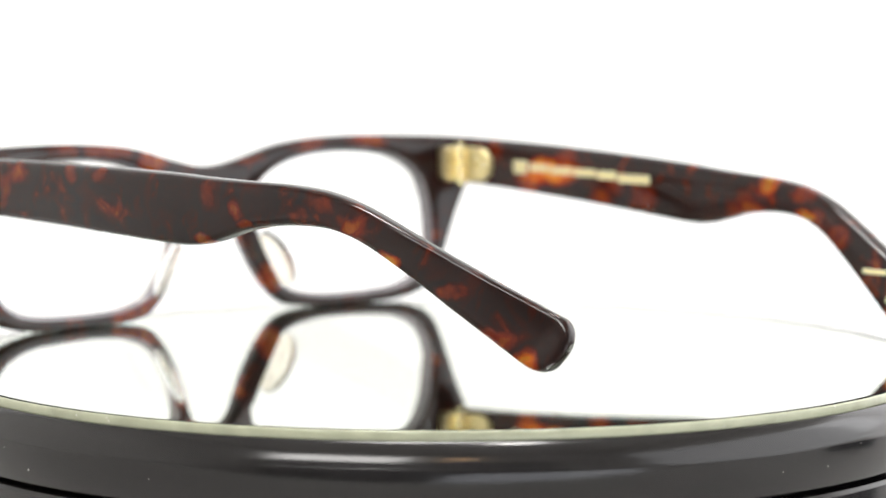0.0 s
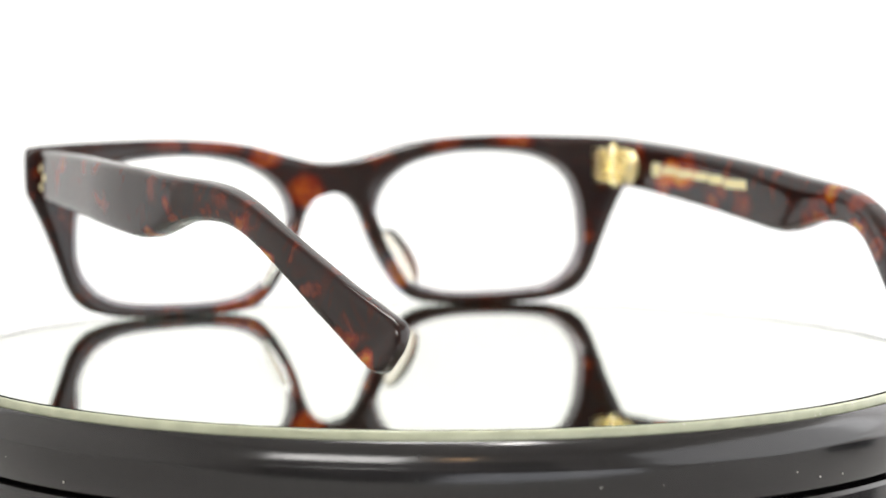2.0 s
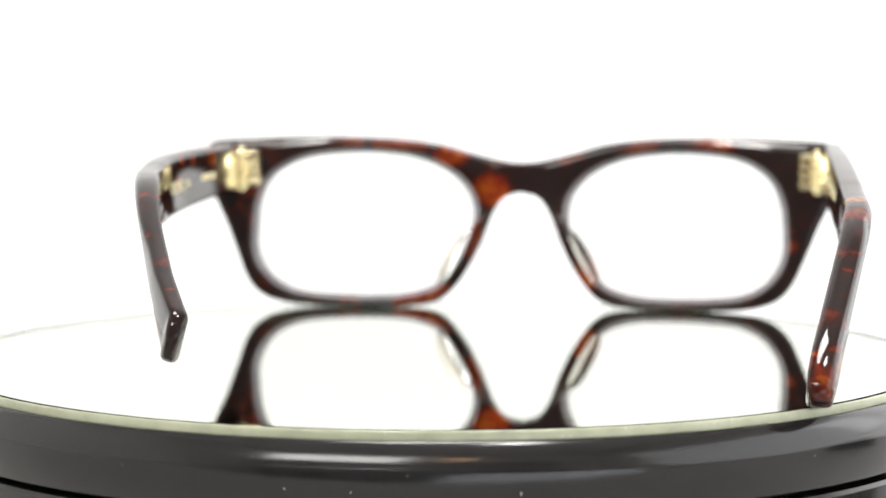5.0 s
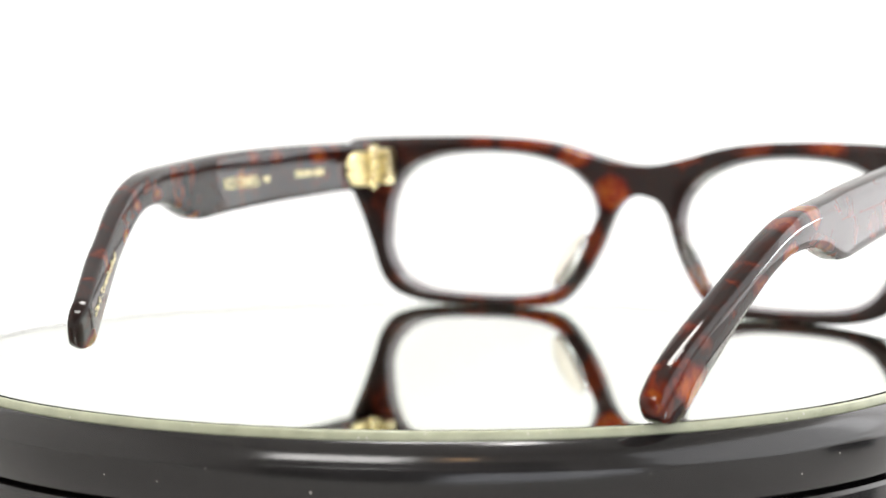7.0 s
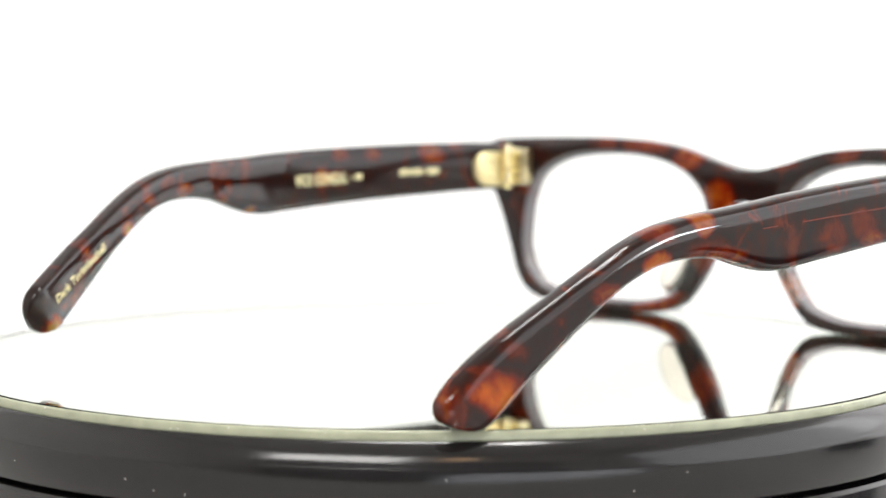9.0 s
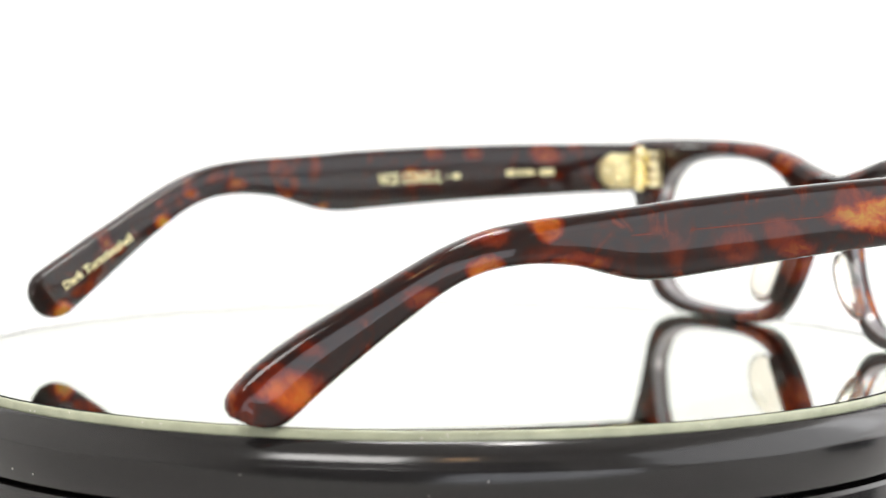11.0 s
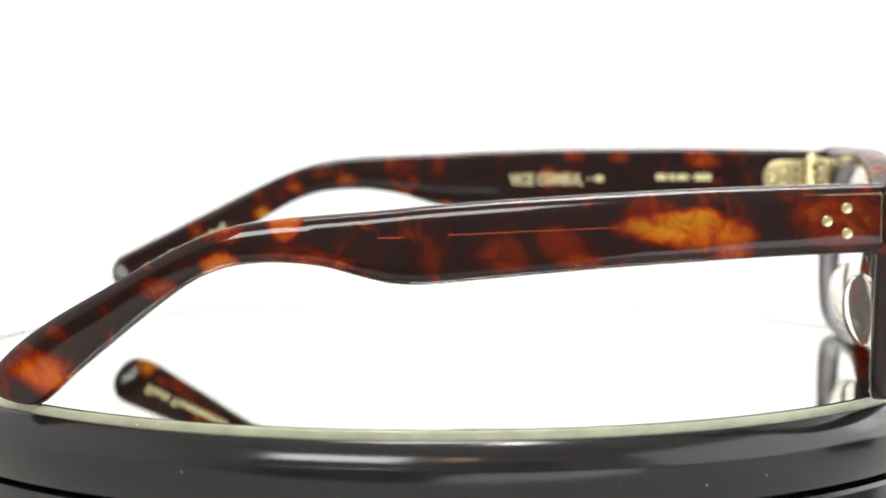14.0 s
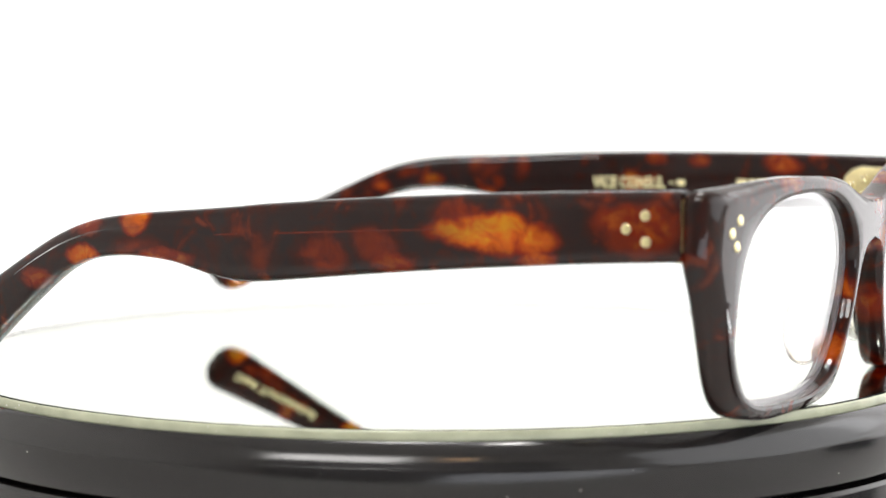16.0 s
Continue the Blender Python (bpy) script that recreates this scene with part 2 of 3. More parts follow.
# ---- the studio ----
def studio():
    bm = bmesh.new()
    box(bm, -1.6, 1.6, -2.2, 2.0, -0.76, -0.72)
    tagged(part("floor", bm, WALL, None, smooth=False), "pale grey studio floor", "floor", kind="structure")
    for name, b in (("wall_north", (-1.7, 1.7, 2.0, 2.1, -0.76, 2.3)), ("wall_south", (-1.7, 1.7, -2.3, -2.2, -0.76, 2.3)),
                    ("wall_west", (-1.7, -1.6, -2.2, 2.0, -0.76, 2.3)), ("wall_east", (1.6, 1.7, -2.2, 2.0, -0.76, 2.3))):
        bm = bmesh.new()
        box(bm, *b)
        tagged(part(name, bm, WALL, None, smooth=False), "plain matte white studio wall", "wall", kind="structure")
    bm = bmesh.new()
    box(bm, -1.7, 1.7, -2.3, 2.1, 2.3, 2.4)
    tagged(part("ceiling", bm, WALL, None, smooth=False), "plain matte white studio ceiling", "ceiling", kind="structure")
    # table under the turntable
    table = thing("studio_table", pose(0, 0, 0), "pale grey laminate table that carries the turntable", "table")
    bm = bmesh.new()
    box(bm, -0.32, 0.32, -0.20, 0.20, -0.03, 0.0, 0.003)
    part("tabletop", bm, TABLE, table, smooth=False)
    for x in (-0.27, 0.27):
        for y in (-0.15, 0.15):
            bm = bmesh.new()
            box(bm, x - 0.025, x + 0.025, y - 0.025, y + 0.025, -0.72, -0.03, 0.003)
            part("leg", bm, TABLE, table, smooth=False)
    # small dark box that the black rim mirrors
    bm = bmesh.new()
    box(bm, -0.024, 0.024, -0.030, 0.030, 0.0, 0.016, 0.002)
    holder = thing("small_box", pose(0.252, -0.028, 0, 0, 0, 12), "small dark blue box lying on the grey table", "box")
    part("body", bm, NAVY, holder, smooth=False)
    bm = bmesh.new()
    box(bm, -0.0245, 0.0245, -0.0305, 0.0305, 0.0162, 0.0222, 0.002)
    part("lid", bm, NAVY, holder, smooth=False)
    # unseen dark grey screen added behind the camera, for the dark room the glossy faces mirror
    cur = thing("dark_room_screen", pose(-0.2, -1.62, -0.72), "added dark grey cloth screen on a metal stand, in place of the dark room behind the camera", "curtain")
    bm = bmesh.new()
    cols = []
    for k in range(121):
        x = -0.95 + 1.9 * k / 120
        y = 0.022 * math.sin(k * 0.62) + 0.012 * math.sin(k * 1.37 + 1)
        cols.append([(x, y, 0.04), (x, y * 0.9, 0.6), (x, y * 0.6, 1.2), (x, y * 0.3, 1.66), (x, y * 0.3 + 0.004, 1.66), (x, y * 0.6 + 0.004, 1.2), (x, y * 0.9 + 0.004, 0.6), (x, y + 0.004, 0.04)])
    skin(bm, cols)
    bmesh.ops.recalc_face_normals(bm, faces=bm.faces)
    part("cloth", bm, CLOTH, cur, "dark grey matte cloth")
    bm = bmesh.new()
    rod(bm, (-1.0, 0.0, 1.68), (1.0, 0.0, 1.68), 0.012)
    part("crossbar", bm, DULL, cur)
    for x in (-0.98, 0.98):
        bm = bmesh.new()
        rod(bm, (x, 0, 0.01), (x, 0, 1.68), 0.012)
        part("pole", bm, DULL, cur)
        bm = bmesh.new()
        box(bm, x - 0.03, x + 0.03, -0.22, 0.22, 0.0, 0.02, 0.004)
        part("foot", bm, DULL, cur, smooth=False)
    # white sweep behind the table, its brightness put in as emission
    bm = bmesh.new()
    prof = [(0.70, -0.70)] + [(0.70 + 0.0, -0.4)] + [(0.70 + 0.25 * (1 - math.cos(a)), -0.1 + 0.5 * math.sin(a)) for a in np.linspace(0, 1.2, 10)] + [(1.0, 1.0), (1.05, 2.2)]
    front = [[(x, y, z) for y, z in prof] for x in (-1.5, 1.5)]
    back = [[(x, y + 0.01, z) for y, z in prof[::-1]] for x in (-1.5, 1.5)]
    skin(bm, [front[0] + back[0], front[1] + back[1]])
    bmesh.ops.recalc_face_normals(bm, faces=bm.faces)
    tagged(part("backdrop", bm, PAPER, None), "plain white photo backdrop, made bright by an added glow", "backdrop", kind="structure")


# ---- the turntable ----
def turntable():
    table = thing("turntable", pose(0, 0, 0), "glossy black plastic motorised turntable standing on the table", "turntable")
    R = SPIN_R + 0.0022
    z = 0.0132
    t = TOP - z
    body = lathe([(0.0, 0.002), (R - 0.004, 0.002), (R - 0.001, 0.005), (R + 0.0004, 0.012), (R + 0.0004, t - 0.0008), (R - 0.0002, t - 0.0002), (R - 0.002, t), (0.0, t)], closed=False)
    crease(part("base_body", body, BLACK, table))
    for k in range(4):
        a = math.pi / 4 + k * math.pi / 2
        bm = bmesh.new()
        rod(bm, (0.07 * math.cos(a), 0.07 * math.sin(a), 0), (0.07 * math.cos(a), 0.07 * math.sin(a), 0.003), 0.006, 20)
        part("rubber_foot", bm, DULL, table, "matte black rubber foot")
    # rim: a soft convex bevel over an upright side
    c, bow = (R + 0.0003 - 0.00695 * math.cos(radians(12)), z - 0.0053 - 0.00695 * math.sin(radians(12))), 0.00695
    bevel = [(c[0] + bow * math.cos(radians(g)), c[1] + bow * math.sin(radians(g))) for g in np.linspace(12, 46, 14)]
    # tighter turn at the lip
    lip = 0.0012
    k = (bevel[-1][0] - lip * math.cos(radians(46)), bevel[-1][1] - lip * math.sin(radians(46)))
    bevel += [(k[0] + lip * math.cos(radians(g)), k[1] + lip * math.sin(radians(g))) for g in (49, 52, 55, 58, 61)]
    rim = lathe([(0.0, 0.0), (R - 0.0040, 0.0), (R - 0.0022, 0.0002), (R - 0.0004, 0.0006), (R + 0.0002, 0.0012), (R + 0.0004, z - 0.0060), (R + 0.0004, z - 0.0055)]
                + bevel + [(R - 0.00215, z - 0.0017), (R - 0.0026, z - 0.0017), (0.0, z - 0.0017)], closed=False)
    plat = part("platter", rim, BLACK, table, "round glossy black platter with a bevelled rim")
    plat.matrix_world = pose(0, 0, TOP - z)
    crease(plat, 50)
    rng = random.Random(4)
    bm = bmesh.new()
    for k in range(26):
        a = rng.uniform(0, 2 * math.pi)
        zz = z - rng.uniform(0.0058, 0.0115)
        s = rng.uniform(0.00006, 0.00017)
        bmesh.ops.create_icosphere(bm, subdivisions=1, radius=s, matrix=Matrix.Translation(((R + 0.0003) * math.cos(a), (R + 0.0003) * math.sin(a), zz)))
    tagged(part("dust_specks", bm, DUST, plat, "pale dust specks", False), kind="stuff")
    mir = thing("round_mirror", pose(0, 0, TOP - 0.0017), "round mirror disc with a ground green edge on the platter", "mirror")
    r = SPIN_R
    bm = lathe([(0.0, 0.0017), (r - 0.0012, 0.0017)], closed=False)
    part("mirror_glass", bm, CRYSTAL, mir, "clear glass face")
    bm = lathe([(0.0, 0.00052), (r - 0.0009, 0.00052)], closed=False)
    part("silver_backing", bm, SILVER, mir, "silvered back")
    # flat black ring in place of the edge chamfer's dark reflection
    bm = lathe([(r - 0.0012, 0.0017), (r - 0.0003, 0.0017)], closed=False)
    part("dark_border", bm, CHAMFER_DARK, mir, "thin dark line along the edge")
    bm = lathe([(r - 0.0003, 0.0017), (r - 0.00008, 0.00162), (r, 0.0014), (r, 0.0003), (r - 0.0001, 0.00002), (r - 0.0009, 0.00002)], closed=False)
    part("glass_edge", bm, EDGE, mir, "ground olive green edge")
    bm = bmesh.new()
    for k in range(30):
        a = rng.uniform(0, 2 * math.pi) if k > 9 else radians(60 - 90 + k * 9 + rng.uniform(-3, 3))
        s = rng.uniform(0.00008, 0.0002)
        bmesh.ops.create_icosphere(bm, subdivisions=1, radius=s, matrix=Matrix.Translation((r * math.cos(a), r * math.sin(a), rng.uniform(0.0005, 0.0015))) @ Matrix.Diagonal((1, 1, 0.7, 1)))
    tagged(part("edge_chips", bm, DUST, mir, "small pale chips", False), kind="stuff")
    return plat, mir


# ---- the eyeglasses: x across, y forward, z up from the mirror, millimetres turned to metres ----
def front_y(x, z):
    """The back face of the front, which is slightly bowed and leans."""
    return 10.7 - x * x / 720 + (z - 30) * 0.07


SHIFT = -1.0           # the front sits this far to the left between the temples
APERTURE = [(58, 15), (57.3, 23), (54.3, 29), (47, 32.9), (35, 34.1), (24, 33.2), (16, 30.4), (11, 26), (9.2, 21), (9.9, 15.5), (12.8, 9.5), (17.5, 4.6),
            (24, 2.4), (33, 1.9), (46, 2.5), (52.5, 4.6), (56, 8), (57.6, 11.5)]
OUTER = [(0, 31.2), (1, 31.22), (4, 31.5), (10, 32.9), (18, 35.1), (26, 36.2), (36, 36.7), (46, 36.7), (58, 36.4), (65.5, 36.0), (67.2, 35.4), (67.6, 33.5), (67.5, 27.0), (66.6, 24.8), "corner",
         (46, 0.3), (35, 0.0), (25, 0.2), (19, 1.0), (15.5, 3.1), (12, 7.7), (8.9, 13.6), (7.5, 17.2), (6.2, 20.4), (4.6, 22.9), (2.8, 24.3), (1.0, 24.95), (0, 25.02)]
LOW_CORNER = {1: [(63.7, 19), (61.0, 12.5), (58.6, 7), (56.1, 3.6), (52.6, 1.6)], -1: [(63.9, 19), (61.4, 12.5), (59.4, 7), (57.0, 3.6), (53.4, 1.6)]}
LENS_C = np.array((34.0, 18.0))


def aperture(side):
    """The lens opening; the right one is a little narrower."""
    return [(x - (0.9 * min(max((x - 40) / 15, 0.0), 1.0) if side > 0 else 0.0), z) for x, z in APERTURE]


def ray_out(poly, c, ang):
    """The farthest crossing of a ray from c with the closed polygon."""
    d = np.array((math.cos(ang), math.sin(ang)))
    best = None
    for a, b in zip(poly, np.roll(poly, -1, axis=0)):
        e = b - a
        den = d[0] * e[1] - d[1] * e[0]
        if abs(den) < 1e-9:
            continue
        w = a - c
        s = (w[0] * e[1] - w[1] * e[0]) / den
        u = (w[0] * d[1] - w[1] * d[0]) / den
        if s > 0 and -1e-6 <= u <= 1 + 1e-6 and (best is None or s > best):
            best = s
    return c + d * best


def front_mesh(thick=4.9):
    bm = bmesh.new()
    for side in (1, -1):
        front_half(bm, side, spline(aperture(side), None), thick)
    bmesh.ops.remove_doubles(bm, verts=bm.verts, dist=0.00003)
    bmesh.ops.recalc_face_normals(bm, faces=bm.faces)
    return bm


def front_half(bm, side, hole, thick):
    k = OUTER.index("corner")
    outer = spline(OUTER[:k] + LOW_CORNER[side] + OUTER[k + 1:], None, False)
    outer[0, 0] = outer[-1, 0] = 0.0
    top = math.atan2(*(outer[0] - LENS_C)[::-1])
    low = math.atan2(*(outer[-1] - LENS_C)[::-1])
    if low < 0:
        low += 2 * math.pi
    bridge = list(np.linspace(top, low, 14))
    end = top + 2 * math.pi
    around = [*np.linspace(low, low + 0.25, 60), *np.linspace(low + 0.25, end - 0.15, 200)[1:], *np.linspace(end - 0.15, end, 24)[1:]][1:-1]
    rows = []
    angs = bridge + around
    for k, a in enumerate(angs):
        o = ray_out(outer, LENS_C, a)
        seam = k < len(bridge)
        if seam:
            o = LENS_C + (o - LENS_C) * (LENS_C[0] / max(LENS_C[0] - o[0], 1e-6)) if o[0] > 1e-6 else np.array((0.0, o[1]))
        i = ray_out(hole, LENS_C, a)
        d = (o - i) / np.linalg.norm(o - i)
        w = np.linalg.norm(o - i)
        ro, ri = min(1.0, w * 0.3), min(0.7, w * 0.22)
        ring = []
        # from the hole's wall over the back face, round the outer edge, back over the front face
        for off, y in ((0, ri), (ri * 0.3, ri * 0.3), (ri, 0)):
            ring.append((i + d * off, y))
        for f in (0.3, 0.5, 0.7):
            ring.append((i + d * (ri + (w - ri - ro) * f), 0))
        if seam:
            ring += [(o - d * ro, 0), (o - d * ro * 0.3, 0), (o, 0), (o, thick), (o - d * ro * 0.3, thick), (o - d * ro, thick)]
        else:
            # a broad polished bevel over the end piece
            rf = ro + 1.5 * min(max((o[0] - 44) / 12, 0.0), 1.0)
            rb = ro + (1.7 * min(max((o[0] - 36) / 20, 0.0), 1.0) * min(max((66.5 - o[0]) / 5, 0.0), 1.0) if o[1] > 33 else 0.0)
            ring += [(o - d * rb, 0), (o - d * rb * 0.3, rb * 0.5), (o, max(ro, rb * 0.85)), (o, thick - rf * 0.75), (o - d * rf * 0.45, thick - rf * 0.36), (o - d * rf, thick)]
        for f in (0.7, 0.5, 0.3):
            ring.append((i + d * (ri + (w - ri - ro) * f), thick))
        for off, y in ((ri, thick), (ri * 0.3, thick - ri * 0.3), (0, thick - ri)):
            ring.append((i + d * off, y))
        rows.append([bm.verts.new(((side * p[0] + SHIFT) * MM, (front_y(p[0], p[1]) + y) * MM, p[1] * MM)) for p, y in ring])
    n = len(rows[0])
    for k in range(len(rows)):
        a, b = rows[k], rows[(k + 1) % len(rows)]
        for i in range(n):
            j = (i + 1) % n
            if k < len(bridge) - 1 and i == 8:
                continue
            bm.faces.new((a[i], b[i], b[j], a[j]))


def lens_mesh(side):
    hole = spline(aperture(side), 96)
    bm = bmesh.new()
    skins = []
    for y in (1.9, 3.1):
        rings = []
        for s in (1.004, 0.8, 0.55, 0.28):
            rings.append([bm.verts.new(((side * q[0] + SHIFT) * MM, (front_y(q[0], q[1]) + y) * MM, q[1] * MM)) for q in (LENS_C + (p - LENS_C) * s for p in hole)])
        mid = bm.verts.new(((side * LENS_C[0] + SHIFT) * MM, (front_y(*LENS_C) + y) * MM, LENS_C[1] * MM))
        for a, b in zip(rings, rings[1:]):
            for i in range(96):
                j = (i + 1) % 96
                bm.faces.new((a[i], a[j], b[j], b[i]))
        for i in range(96):
            bm.faces.new((rings[-1][i], rings[-1][(i + 1) % 96], mid))
        skins.append(rings[0])
    for i in range(96):
        j = (i + 1) % 96
        bm.faces.new((skins[0][i], skins[0][j], skins[1][j], skins[1][i]))
    bmesh.ops.recalc_face_normals(bm, faces=bm.faces)
    return bm


def lens_edge_mesh(side):
    """The ground bevel round a lens, seen from behind inside the rim."""
    hole = spline(aperture(side), 96)
    bm = bmesh.new()
    rings = []
    for s, y in ((1.004, 0.5), (0.978, 0.75), (0.948, 1.86), (1.004, 1.86)):
        rings.append([((side * q[0] + SHIFT) * MM, (front_y(q[0], q[1]) + y) * MM, q[1] * MM) for q in (LENS_C + (p - LENS_C) * s for p in hole)])
    skin(bm, rings + [rings[0]], caps=False)
    bmesh.ops.remove_doubles(bm, verts=bm.verts, dist=1e-7)
    bmesh.ops.recalc_face_normals(bm, faces=bm.faces)
    return bm


# upper and lower edge of a temple: millimetres behind the hinge line, height
TEMPLE = [((-4.9, 36.0), (-4.9, 25.7)), ((10, 35.5), (10, 24.9)), ((22.7, 35), (22.6, 24.0)), ((35.3, 34.3), (35.3, 23.0)), ((48, 33.5), (48, 21.8)), ((57, 32.8), (57, 20.9)),
          ((63, 32.3), (63.5, 20.3)), ((68.5, 31.7), (68.5, 20.4)), ((74, 31.2), (73.2, 21.4)), ((80, 30.7), (79, 22.9)), ((86.5, 30.1), (85.5, 23.5)), ((93.5, 28.9), (91, 23.2)),
          ((100, 26.6), (95.5, 22.2)), ((106.5, 23.2), (100.5, 19.8)), ((114, 18.9), (107, 15.1)), ((121.5, 14.6), (113.5, 9.9)), ((127, 10.9), (119, 5.3)), ((130.6, 7.8), (122.6, 2.0)),
          ((132.8, 5.2), (124.8, 0.35)), ((133.3, 3.4), (127.3, 0.02)), ((132.6, 1.9), (129.6, 0.5))]
THICK = 4.4


def temple_x(side, y):
    """The outer face of a temple, y millimetres behind the hinge line: the ear end curves inwards, then runs straight."""
    x, y0, y1, k = (67.5 + 0.02 * y, 82, 100, 0.0063) if side > 0 else (66.4, 39.5, 112, 0.0029)
    q = max(0.0, min(y, y1) - y0)
    return x - k * q * q - 2 * k * (y1 - y0) * max(0.0, y - y1)


def bent_up(side, y, z):
    """The left temple is bent up a little."""
    if side > 0:
        return y, z
    c, q = math.cos(radians(2.7)), math.sin(radians(2.7))
    y *= 1.0248
    return -5.5 + (y + 5.5) * c - (z - 31) * q * 0.6, 30.3 + (y + 5.5) * q + (z - 31) * c


def sections(side):
    """Upper edge, lower edge and share of the thickness along a temple. The left ear end is narrower and cut off squarer."""
    up = spline([a for a, b in TEMPLE], None, False)
    low = spline([b for a, b in TEMPLE], None, False)
    n = len(up)
    if side > 0:
        left = (n - 1 - np.arange(n)) / 24
        return up, low, np.where(left > 3, 1.0, 0.62 + 0.38 * np.sin(np.minimum(1, left / 3) * math.pi / 2))
    k = 24 * 15
    da, db = up[k] - up[k - 24], low[k] - low[k - 24]
    da, db = da / np.linalg.norm(da), db / np.linalg.norm(db)
    tail_up, tail_low, share = [], [], []
    for q in np.linspace(0, 1, 60)[1:]:
        run = math.sin(q * math.pi / 2)
        over = max(0.0, run - 0.70) / 0.30
        f = 0.14 + 0.86 * math.sqrt(max(0.0, 1 - over * over))
        a, b = up[k] + da * run * 15.4, low[k] + db * run * 19.2
        mid = (a + b) / 2
        tail_up.append(mid + (a - mid) * f)
        tail_low.append(mid + (b - mid) * f)
        share.append(0.28 + 0.72 * math.sqrt(max(0.0, 1 - over * over)))
    up = np.concatenate([up[:k + 1], tail_up])
    low = np.concatenate([low[:k + 1], tail_low])
    ear = np.clip((low[:, 0] - 88) / 20, 0, 1)[:, None]
    mid = (up + low) / 2
    return mid + (up - mid) * (1 - 0.05 * ear), mid + (low - mid) * (1 - 0.05 * ear), np.array([1.0] * (k + 1) + share)


SECTIONS = {side: sections(side) for side in (1, -1)}


def section_of(side, y, z):
    """The cross-section of the temple through a point: the sheet is bent across its length."""
    up, low, _ = SECTIONS[side]
    e = up - low
    e = e / np.linalg.norm(e, axis=1)[:, None]
    d = np.array((y, z)) - low
    off = np.abs(d[:, 0] * e[:, 1] - d[:, 1] * e[:, 0])
    return int(np.argmin(off + 0.02 * np.hypot(d[:, 0], d[:, 1])))


def ear_share(side, low):
    """How far a section lies into the twisted ear end of the left temple."""
    return min(max((low[0] - 88) / 20, 0.0), 1.0) if side < 0 else 0.0


def thickness(side, k):
    g = ear_share(side, SECTIONS[side][1][k])
    return (THICK * (1 - g) + 3.1 * g) * SECTIONS[side][2][k]


def temple_point(side, y, z, depth, k=None):
    """A point of a temple, so many millimetres in from its outer face."""
    k = section_of(side, y, z) if k is None else k
    up, low = SECTIONS[side][0][k], SECTIONS[side][1][k]
    x = temple_x(side, bent_up(side, min(low[0], 125.0), low[1])[0])
    # the left ear end is twisted about the middle of its section
    a = radians(18.5) * ear_share(side, low)
    if a:
        h = np.linalg.norm(up - low)
        e = (up - low) / h
        p = np.array((y, z))
        v = float((p - low) @ e) - h / 2
        w = depth - THICK / 2
        v2, w = math.cos(a) * v - math.sin(a) * w, math.sin(a) * v + math.cos(a) * w
        y, z = p + e * (v2 - v)
        depth = w + THICK / 2
    y, z = bent_up(side, y, z)
    return Vector((side * (x - depth) * MM, -y * MM, z * MM))


def temple_mesh(side):
    ups, downs, _ = SECTIONS[side]
    pick = list(range(0, len(ups), 3))
    if pick[-1] != len(ups) - 1:
        pick.append(len(ups) - 1)
    bm = bmesh.new()
    rings = []
    for k in pick:
        a, b = ups[k], downs[k]
        h = np.linalg.norm(a - b)
        e = (a - b) / h
        th = thickness(side, k)
        r = min(1.25 - 0.45 * ear_share(side, b), h * 0.35, th * 0.35)
        d0 = (THICK - th) / 2
        # the upper outer edge has a broader polished chamfer
        wide = min(2.1, h * 0.35) if side > 0 else r
        ring = []
        for (cv, cd, a0, rv) in ((h - wide, r, 90, wide), (h - r, th - r, 0, r), (r, th - r, -90, r), (r, r, 180, r)):
            for q in range(4):
                g = radians(a0 + 90 - q * 30)
                ring.append((cv + rv * math.sin(g), cd + r * math.cos(g)))
        # the outer face swells slightly between its edges
        face = [(r + (h - 2 * r) * q / 6, 0.0) for q in range(1, 6)]
        ring = [(v, dd - (0.42 * (1 - (2 * v / h - 1) ** 2) * th / THICK if dd < r else 0.0)) for v, dd in ring + face]
        rings.append([temple_point(side, *(b + e * v), d0 + dd, k) for v, dd in ring])
    skin(bm, rings)
    bmesh.ops.recalc_face_normals(bm, faces=bm.faces)
    return bm


def lettering(parent, side, text, y0, z0, y1, z1, height, label):
    """Flat foil letters pressed on a temple's inner face, from (y0, z0) to (y1, z1) millimetres."""
    cu = bpy.data.curves.new("text", "FONT")
    cu.body, cu.size, cu.resolution_u, cu.offset = text, 1.0, 2, 0.028
    tmp = new("text", cu)
    me = bpy.data.meshes.new_from_object(tmp.evaluated_get(bpy.context.evaluated_depsgraph_get()))
    bpy.data.objects.remove(tmp)
    xs = [v.co.x for v in me.vertices]
    ys = [v.co.y for v in me.vertices]
    x0, wx, hy = min(xs), max(xs) - min(xs), max(ys)
    d = np.array((y1 - y0, z1 - z0))
    n = np.array((d[1], -d[0])) / np.linalg.norm(d)
    if n[1] < 0:
        n = -n
    bm = bmesh.new()
    bm.from_mesh(me)
    for v in bm.verts:
        p = np.array((y0, z0)) + d * (v.co.x - x0) / wx + n * height * v.co.y / hy
        v.co = raw_inner(side, p[0], p[1], 0.13)
    bpy.data.meshes.remove(me)
    return part("lettering", bm, FOIL, parent, label, False)


def raw_inner(side, y, z, proud):
    flat = np.array((y, z))
    for k in range(4):
        flat = flat + np.array((y, z)) - np.array(bent_up(side, flat[0], flat[1]))
    k = section_of(side, flat[0], flat[1])
    return temple_point(side, flat[0], flat[1], (THICK + thickness(side, k)) / 2 + proud, k)


